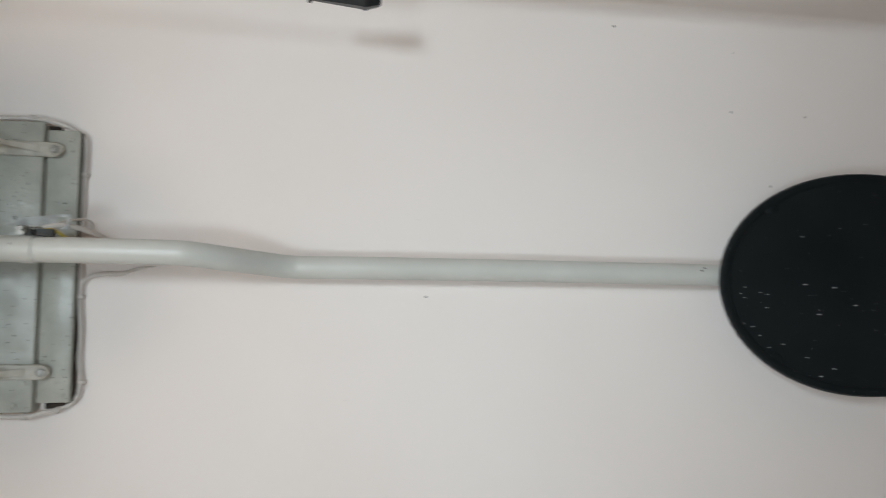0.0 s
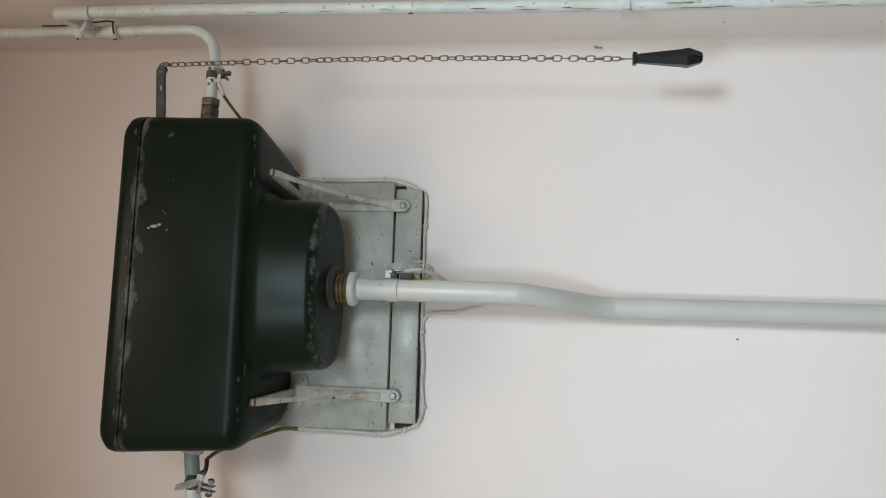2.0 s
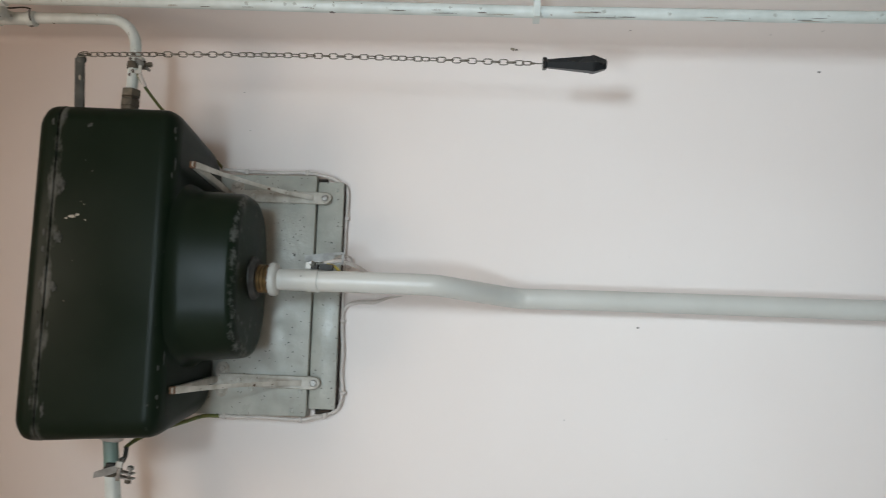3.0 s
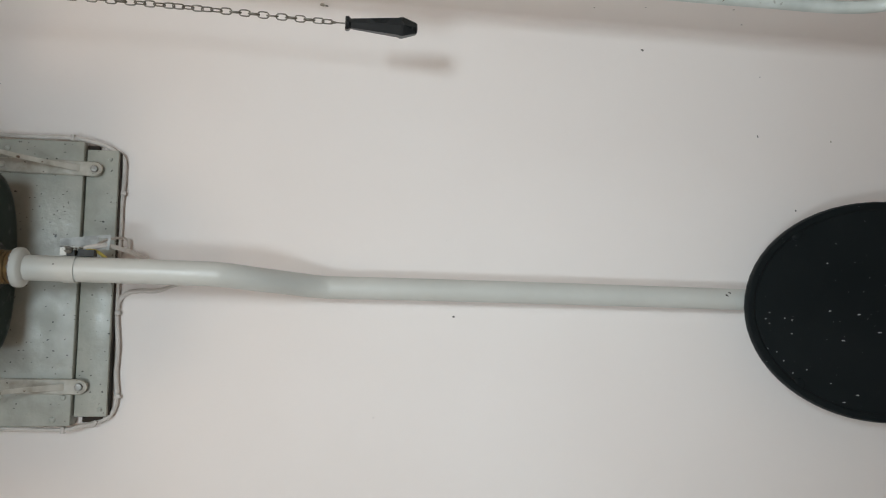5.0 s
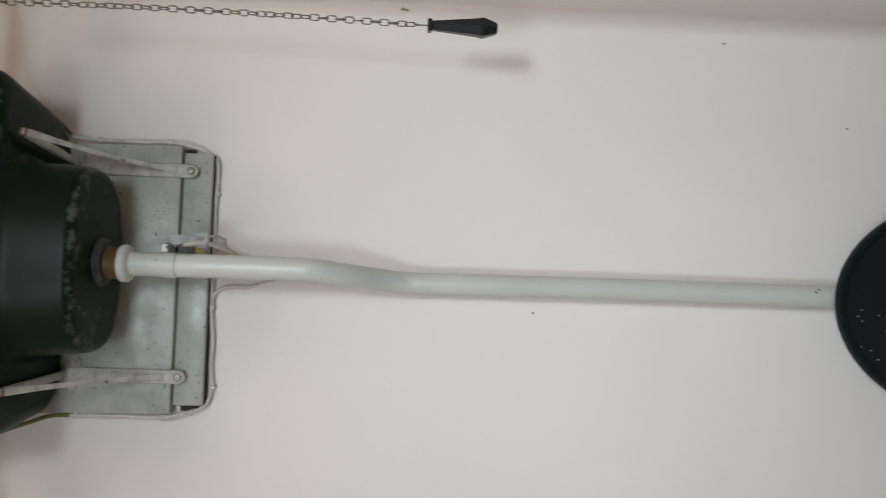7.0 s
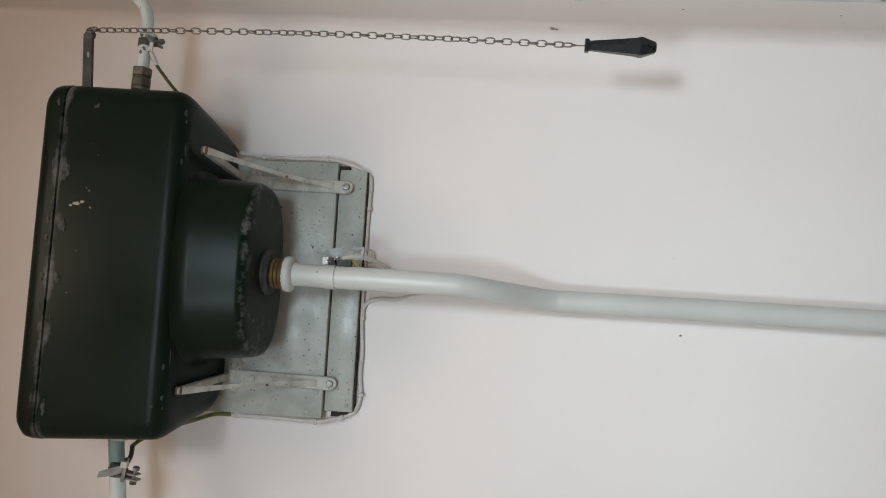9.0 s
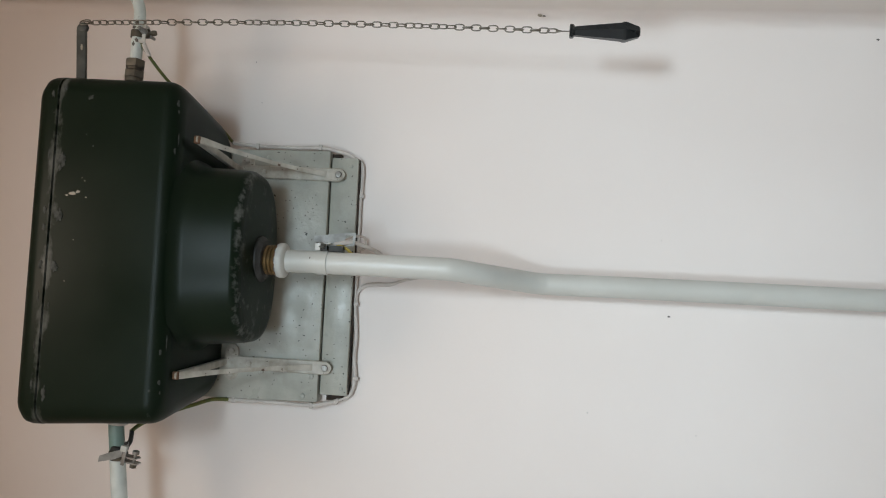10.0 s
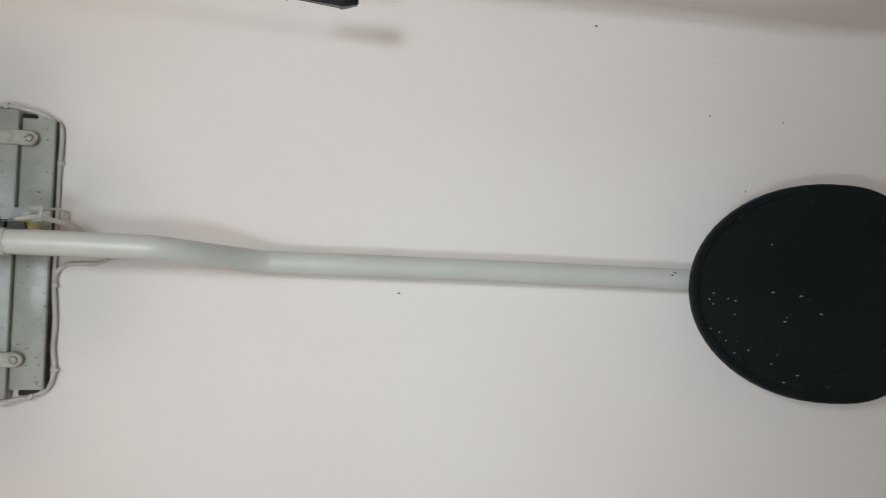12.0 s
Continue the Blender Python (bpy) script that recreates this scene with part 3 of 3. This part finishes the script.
part("nut", lathe([(0.0055, 0), (0.0062, 0.001), (0.0062, 0.005), (0.0055, 0.006)], 6), BRONZE, oc, at=pose(-0.013, -0.006, -0.034, 0, 90, 0))
part("terminal_plate", box(bmesh.new(), -0.010, 0.030, -0.0175, -0.0155, -0.023, -0.0165, 0.0005), STEEL, oc)
part("terminal_block", box(bmesh.new(), 0.014, 0.024, -0.024, -0.0176, -0.025, -0.014, 0.001), PIPE, oc, "white screw block")
part("terminal_screw", lathe([(0.003, 0), (0.003, 0.004), (0.002, 0.005)], 10), WASHER, oc, at=pose(0.028, -0.018, -0.020, 90, 0, 0))
part("sleeve", tube(smooth_path([(0.022, -0.014, -0.020), (0.031, -0.006, -0.0195), (0.043, 0.004, -0.0135)], 4), 0.0040, 8), WASHER, oc, "dark wire end sleeve")
bm = bmesh.new()
rings(bm, [[Vector((-0.011 + 0.45 * (0.03 - u) + (0.0075 - 0.1 * abs(u)) * a, -0.0165 - 0.0010 * b - 2.0 * max(0, abs(u) - 0.022) * 0.3, u)) for a, b in ((-1, 0), (1, 0), (1, 1), (-1, 1))] for u in (0.023, 0.016, 0.010, -0.004, -0.016)])
part("torn_tag", bm, TAG, oc, "torn strip of clouded plastic", smooth=False)

# ---- earth cable ----
cable = thing("earth_cable", pose(0, 0, 0), "thin earth cable painted over, clipped round the boards", "cable")
run = [(0.232, -0.030, 2.1500), (0.2285, -0.026, 2.1000), (0.2275, -0.026, 2.0300), (0.229, -0.026, 1.9750), (0.222, -0.018, 1.9300), (0.213, -0.010, 1.9115), (0.200, -0.008, 1.8990), (0.163, -0.0075, 1.8980), (0.130, -0.0075, 1.9000), (0.097, -0.0075, 1.8995), (0.060, -0.008, 1.9000), (0.020, -0.008, 1.8990),
       (-0.018, -0.008, 1.8995), (-0.056, -0.008, 1.8990), (-0.090, -0.008, 1.8960), (-0.120, -0.008, 1.8940), (-0.160, -0.008, 1.8955), (-0.196, -0.008, 1.8920), (-0.220, -0.009, 1.9000), (-0.2325, -0.012, 1.9215), (-0.2365, -0.022, 1.9400), (-0.2425, -0.026, 1.9660), (-0.2415, -0.027, 2.0400), (-0.2425, -0.028, 2.1250)]
run = [(x + (0.009 if x > 0.19 else -0.0065 if x < -0.21 else 0), y, z + 0.0175 * x + 0.001 - (0.0022 if z < 1.91 else 0)) for x, y, z in run]
part("painted_cable", tube(smooth_path(run, 4), 0.0038, 8), CABLE, cable)
part("cable_tail", tube(smooth_path([(-0.056, -0.006, 1.896), (-0.036, -0.006, 1.895), (-0.022, -0.006, 1.883), (-0.017, -0.006, 1.861), (-0.016, -0.005, 1.834), (-0.007, -0.005, 1.808), (-0.002, -0.002, 1.780)], 5), 0.0036, 8, radii=[0.0040 - 0.0030 * max(0.0, (k - 20) / 10) for k in range(31)]), CABLE, cable, "loose painted end on the wall")
part("green_tail", tube(smooth_path([(-0.249, -0.028, 2.121), (-0.249, -0.040, 2.148), (-0.258, -0.060, 2.173), (-0.267, -0.080, 2.197), (-0.279, -0.105, 2.223), (-0.290, -0.125, 2.240), (-0.299, -0.145, 2.245)], 5), 0.0036, 8), GREEN, cable, "bare green and yellow insulation")
part("green_tail", tube(smooth_path([(0.241, -0.030, 2.154), (0.268, -0.040, 2.180), (0.300, -0.110, 2.212), (0.320, -0.150, 2.232), (0.346, -0.178, 2.250), (0.368, -0.190, 2.264), (0.388, -0.195, 2.276)], 5), 0.0028, 8), GREEN, cable, "bare green and yellow insulation")
part("wire_loop", tube(smooth_path([(0.042, -0.150, 1.908), (0.048, -0.140, 1.885), (0.047, -0.118, 1.868), (0.040, -0.070, 1.850), (0.030, -0.030, 1.842), (0.022, -0.012, 1.850)], 5), 0.0040, 8), CABLE, cable)
part("yellow_wire", tube(smooth_path([(0.040, -0.150, 1.905), (0.040, -0.148, 1.898), (0.037, -0.142, 1.889), (0.030, -0.130, 1.882)], 5), 0.0026, 8), YELLOW, cable, "short yellow insulated wire")
part("wire_strand", tube(smooth_path([(0.046, -0.130, 1.906), (0.066, -0.060, 1.898), (0.070, -0.020, 1.885), (0.052, -0.010, 1.884), (0.046, -0.010, 1.892)], 5), 0.0022, 8), CABLE, cable)
clip = bmesh.new()
box(clip, -0.0055, 0.0055, -0.0050, 0.0050, -0.0032, 0.0032, 0.0012)
cm = part("cable_clip", clip, CABLE, cable, at=pose(0.2365, -0.0265, 2.105))
for x, y, z, r in ((0.238, -0.026, 1.981, 0), (0.150, -0.008, 1.8993, 90), (-0.056, -0.0085, 1.8955, 90), (-0.196, -0.0085, 1.886, 90), (-0.240, -0.013, 1.918, 30), (-0.249, -0.026, 1.963, 0), (-0.2485, -0.0275, 2.112, 0)):
    o = new("cable_clip", cm.data)
    o.parent, o.matrix_basis = cable, pose(x, y, z, 0, r, 0)

# ---- inlet and supply pipes ----
supply = thing("supply_pipe", pose(0, 0, 0), "pale blue painted supply pipe, worn, along the side wall", "pipe")
WX = 0.484
part("riser", tube([(WX, -0.190, 3.1), (WX, -0.190, 2.8), (WX, -0.190, 2.520)], 0.0102, 16), PIPE_OLD, supply)
part("tee", lathe([(0.0110, -0.046), (0.0142, -0.043), (0.0142, -0.030), (0.0115, -0.028), (0.0115, 0.024), (0.0142, 0.026), (0.0142, 0.040), (0.0110, 0.043)], 18), PIPE_OLD, supply, at=pose(WX - 0.003, -0.190, 2.520))
part("inlet_bend", tube([(WX - 0.001, -0.190, 2.520), (WX - 0.001, -0.190, 2.43), (WX - 0.001, -0.190, 2.365)] + [(WX - 0.001 - 0.058 * (1 - math.cos(radians(a))), -0.190, 2.335 - 0.058 * math.sin(radians(a))) for a in range(10, 91, 10)] + [(0.40, -0.190, 2.277), (0.345, -0.190, 2.277), (0.275, -0.190, 2.277)], 0.0100, 16), PIPE_OLD, supply)
part("branch", tube(smooth_path([(WX - 0.003, -0.190, 2.520), (WX - 0.003, -0.228, 2.532), (WX - 0.003, -0.260, 2.544)], 4), 0.0105, 14), PIPE_OLD, supply)
part("branch_collar", lathe([(0.014, -0.008), (0.0165, -0.006), (0.0165, 0.006), (0.014, 0.008)], 16), PIPE_OLD, supply, at=pose(WX - 0.003, -0.220, 2.529, 70, 0, 0))
part("elbow", tube(smooth_path([(WX - 0.002, -0.244, 2.539), (WX - 0.002, -0.258, 2.548), (WX - 0.002, -0.2665, 2.540), (WX - 0.002, -0.267, 2.518), (WX - 0.002, -0.266, 2.484)], 5), 0.0124, 16), PIPE_OLD, supply)
part("drop_pipe", tube([(WX, -0.266, 2.51), (WX, -0.262, 2.30), (WX, -0.252, 1.98), (WX, -0.240, 1.55), (WX, -0.236, 1.10), (WX, -0.238, 0.90)] + smooth_path([(WX, -0.240, 0.82), (WX, -0.241, 0.75), (WX, -0.249, 0.69), (WX, -0.270, 0.65), (WX, -0.31, 0.628), (WX, -0.335, 0.622), (WX, -0.356, 0.621)], 5), 0.0104, 16), PIPE_OLD, supply)
part("pipe_clip", boxes((WX - 0.0145, RX - 0.0005, -0.2555, -0.225, 1.537, 1.548)), PIPE_OLD, supply, "white saddle clip", smooth=False)
part("inlet_nut", lathe([(0.0155, 0), (0.0175, 0.002), (0.0175, 0.013), (0.0155, 0.015), (0.0125, 0.016), (0.0125, 0.019), (0.0165, 0.020), (0.0175, 0.022), (0.0175, 0.032), (0.015, 0.034)], 6), BRONZE, supply, "tarnished brass compression nut", at=pose(0.312, -0.190, 2.277, 0, 90, 0))
part("back_nut", lathe([(0.0115, 0), (0.0115, 0.030), (0.015, 0.030), (0.015, 0.036)], 16), BRONZE, supply, at=pose(0.276, -0.190, 2.277, 0, 90, 0))

for k, (x, y, z, size, turn) in enumerate(((WX - 0.0172, -0.190, 2.482, 0.007, 20), (WX - 0.0172, -0.196, 2.556, 0.006, 70), (WX - 0.0110, -0.190, 2.44, 0.004, 0), (WX - 0.0106, -0.250, 1.90, 0.008, 0))):
    part("paint_chip", chip_mesh(size, 500 + k, 0.0006), DARKCHIP, supply, at=pose(x, y, z, 0, -90, 0) @ pose(0, 0, 0, 0, 0, turn))
for k, (x, dz) in enumerate(((0.372, 0.002), (0.379, -0.003), (0.402, 0.003), (0.412, -0.002))):
    part("paint_chip", chip_mesh(0.0055, 520 + k, 0.0006), DARKCHIP, supply, at=pose(x, -0.2001, 2.277 + dz, 90, 0, 0) @ pose(0, 0, 0, 0, 0, 40 * k))

# Dark lines: shade of the gap beside the riser, then cracks round the tee.
for k, pts in enumerate((((WX + 0.008, -0.2005, 2.63), (WX + 0.0075, -0.201, 2.60), (WX + 0.008, -0.2005, 2.575)), ((WX + 0.012, -0.206, 2.536), (WX + 0.010, -0.2065, 2.515), (WX + 0.013, -0.204, 2.495), (WX + 0.010, -0.2055, 2.478)),
                         ((WX - 0.0125, -0.2035, 2.477), (WX - 0.002, -0.2072, 2.478), (WX + 0.010, -0.2055, 2.480)))):
    part("dark_line", tube(smooth_path(pts, 5), 0.0014, 6), CRACK_SHADE, supply, "dark line drawing paint cracks and the shaded gap by the pipe")
streaks = random.Random(8)
for k in range(26):
    z = streaks.uniform(0.95, 2.25)
    y = -0.236 - 0.026 * max(0.0, (z - 1.1) / 1.2)
    a = radians(streaks.uniform(20, 95))
    part("scratch", scuff_mesh(streaks.uniform(0.015, 0.055), streaks.uniform(0.0012, 0.0028), 800 + k, 0.0002), DARKCHIP if k % 3 else CHIP, supply,
         at=Matrix.Translation((WX - 0.0104 * math.sin(a), y - 0.0104 * math.cos(a), z)) @ pose(0, 0, 0, 0, 0, -math.degrees(a)) @ pose(0, 0, 0, 90, 0, 0) @ pose(0, 0, 0, 0, 0, 90))

overflow = thing("overflow_pipe", pose(0, 0, 0), "grey-green plastic overflow pipe leaving the cistern side", "pipe")
part("pipe", tube([(-0.255, -0.150, 2.275), (-0.300, -0.150, 2.2688), (-0.345, -0.150, 2.2620)], 0.0128, 18), GREENPIPE, overflow)
part("painted_pipe", tube([(-0.340, -0.150, 2.2628), (-0.400, -0.150, 2.2535), (-0.52, -0.150, 2.235), (-0.66, -0.150, 2.213)], 0.0131, 18), PIPE_OLD, overflow, "pale painted run to the wall")
part("nut", lathe([(0.018, 0), (0.0205, 0.002), (0.0205, 0.012), (0.018, 0.014)], 20), CABLE, overflow, "cream plastic nut", at=pose(-0.287, -0.150, 2.271, 0, 98, 0))

# ---- pull chain ----
chain = thing("pull_chain", pose(0.398, -0.226, 2.355), "tarnished metal link chain with black faceted pull handle", "pull chain")
top, bottom = Vector((0, 0, 0)), Vector((-0.002, 0.0, -0.806))
link_bm = bmesh.new()
oval_path = []
for k in range(16):
    a = 2 * math.pi * k / 16
    oval_path.append((0.0046 * math.cos(a), 0, 0.0050 * math.sin(a) + (0.0032 if math.sin(a) > 0.01 else -0.0032 if math.sin(a) < -0.01 else 0)))
loops = []
for k in range(16):
    p, q = Vector(oval_path[k]), Vector(oval_path[(k + 1) % 16]) - Vector(oval_path[k - 1])
    d = q.normalized()
    side = Vector((0, 1, 0))
    nrm = d.cross(side)
    loops.append([p + 0.00112 * (math.cos(b) * side + math.sin(b) * nrm) for b in (2 * math.pi * j / 6 for j in range(6))])
loops.append(loops[0])
rings(link_bm, loops, cap=False)
bmesh.ops.remove_doubles(link_bm, verts=link_bm.verts, dist=1e-6)
first = part("link", link_bm, CHAIN, chain)
count = 59
drop = (bottom - top)
tilt = drop.to_track_quat("-Z", "Y").to_matrix().to_4x4()
for k in range(count):
    o = first if k == 0 else new("link", first.data)
    o.parent = chain
    twist = 90 * (k % 2) + 28 * math.sin(k * 0.33) + 12 * math.sin(k * 0.9)
    sag = Vector((0.006 * math.sin(math.pi * k / count), 0, 0))
    o.matrix_basis = Matrix.Translation(top + drop * ((k + 0.5) / count) + sag) @ tilt @ pose(0, 0, 0, 0, 0, twist)
part("top_ring", tube([(0.009 * math.cos(a), 0.0, 0.009 * math.sin(a)) for a in (2 * math.pi * k / 20 for k in range(21))], 0.0011, 6), CHAIN, chain, at=pose(0.001, 0.001, 0.0, 0, 0, 40))
# six-sided tapered handle
bm = lathe([(0.0105, 0), (0.0115, -0.0015), (0.0115, -0.0055), (0.0080, -0.0085), (0.0085, -0.012), (0.0150, -0.080), (0.0165, -0.084), (0.0165, -0.088), (0.0095, -0.108), (0.007, -0.110)], 6)
handle = part("handle", bm, HANDLE, chain, "black six-sided tapered pull handle", at=Matrix.Translation(bottom + Vector((0, 0, -0.020))) @ tilt @ pose(0, 0, 0, 0, 0, -6))
handle.data.set_sharp_from_angle(angle=radians(15))
part("hook", tube([(0, 0, -0.002), (0, 0, 0.014)] + [(0.0035 * math.sin(a), 0, 0.0175 - 0.0035 * math.cos(a)) for a in (2 * math.pi * k / 12 for k in range(13))], 0.0012, 6), CHAIN, handle)

# ---- toilet lid ----
lid_t = thing("toilet_lid", pose(-0.0145, -0.0835, 0.808, -7, 0, 0), "black plastic toilet lid raised against the pipe, speckled with paint", "toilet lid")


def lid_loop(grow, y):
    """Oval outline hanging from the top edge; wider below the middle."""
    out = []
    for k in range(64):
        a = 2 * math.pi * k / 64
        c, s = math.cos(a), math.sin(a)
        h = 0.258 if s > 0 else 0.175
        w = 0.198
        p = 2.0 if s > 0 else 2.7
        out.append(Vector(((w + grow) * math.copysign(abs(c) ** (2 / p), c), y, -0.262 + (h + grow) * math.copysign(abs(s) ** (2 / p), s))))
    return out


bm = rings(bmesh.new(), [lid_loop(-0.012, 0.0), lid_loop(-0.003, -0.003), lid_loop(0, -0.009), lid_loop(-0.0008, -0.017), lid_loop(-0.003, -0.0200), lid_loop(-0.012, -0.0205), lid_loop(-0.0145, -0.0190), lid_loop(-0.017, -0.0165), lid_loop(-0.030, -0.0160)])
panel = part("panel", bm, BLACK, lid_t)
for x in (0.134, -0.134):
    s = math.copysign(1, x)
    bm = lathe([(0.0125, 0.0), (0.0125, 0.0015), (0.010, 0.0035), (0.004, 0.004)], 20)
    part("rubber_buffer", bm, BLACK, lid_t, "round black rubber buffer", at=pose(x, -0.0155, -0.098, 90, 0, 0))
    part("scuff", chip_mesh(0.006, 400 + int(s)), SCUFF, lid_t, at=pose(x + 0.002 * s, -0.0166, -0.084, 90, 0, 0) @ pose(0, 0, 0, 0, 0, 35 * s))
# splashes of pale paint on the lid
for k, (x, z) in enumerate(((0.078, -0.154), (-0.007, -0.157), (-0.012, -0.209), (-0.043, -0.246), (-0.059, -0.18), (-0.013, -0.049), (-0.024, -0.042), (-0.022, -0.076), (-0.025, -0.089), (-0.032, -0.049), (-0.049, -0.088),
                            (-0.076, -0.045), (-0.082, -0.061), (-0.097, -0.073), (-0.118, -0.089), (-0.112, -0.114), (-0.126, -0.074), (-0.135, -0.156), (-0.154, -0.204), (-0.167, -0.179), (-0.177, -0.168), (-0.169, -0.138))):
    long = 0.0075 if k in (1, 2, 3, 4, 18, 19, 20) else 0.0034
    part("paint_splash", scuff_mesh(long, 0.0021, 900 + k, 0.0004), SPLASH, lid_t, at=pose(x + 0.0045, -0.0162, z + 0.002, 90, 0, 0) @ pose(0, 0, 0, 0, 0, 90 + 9 * math.sin(k)))
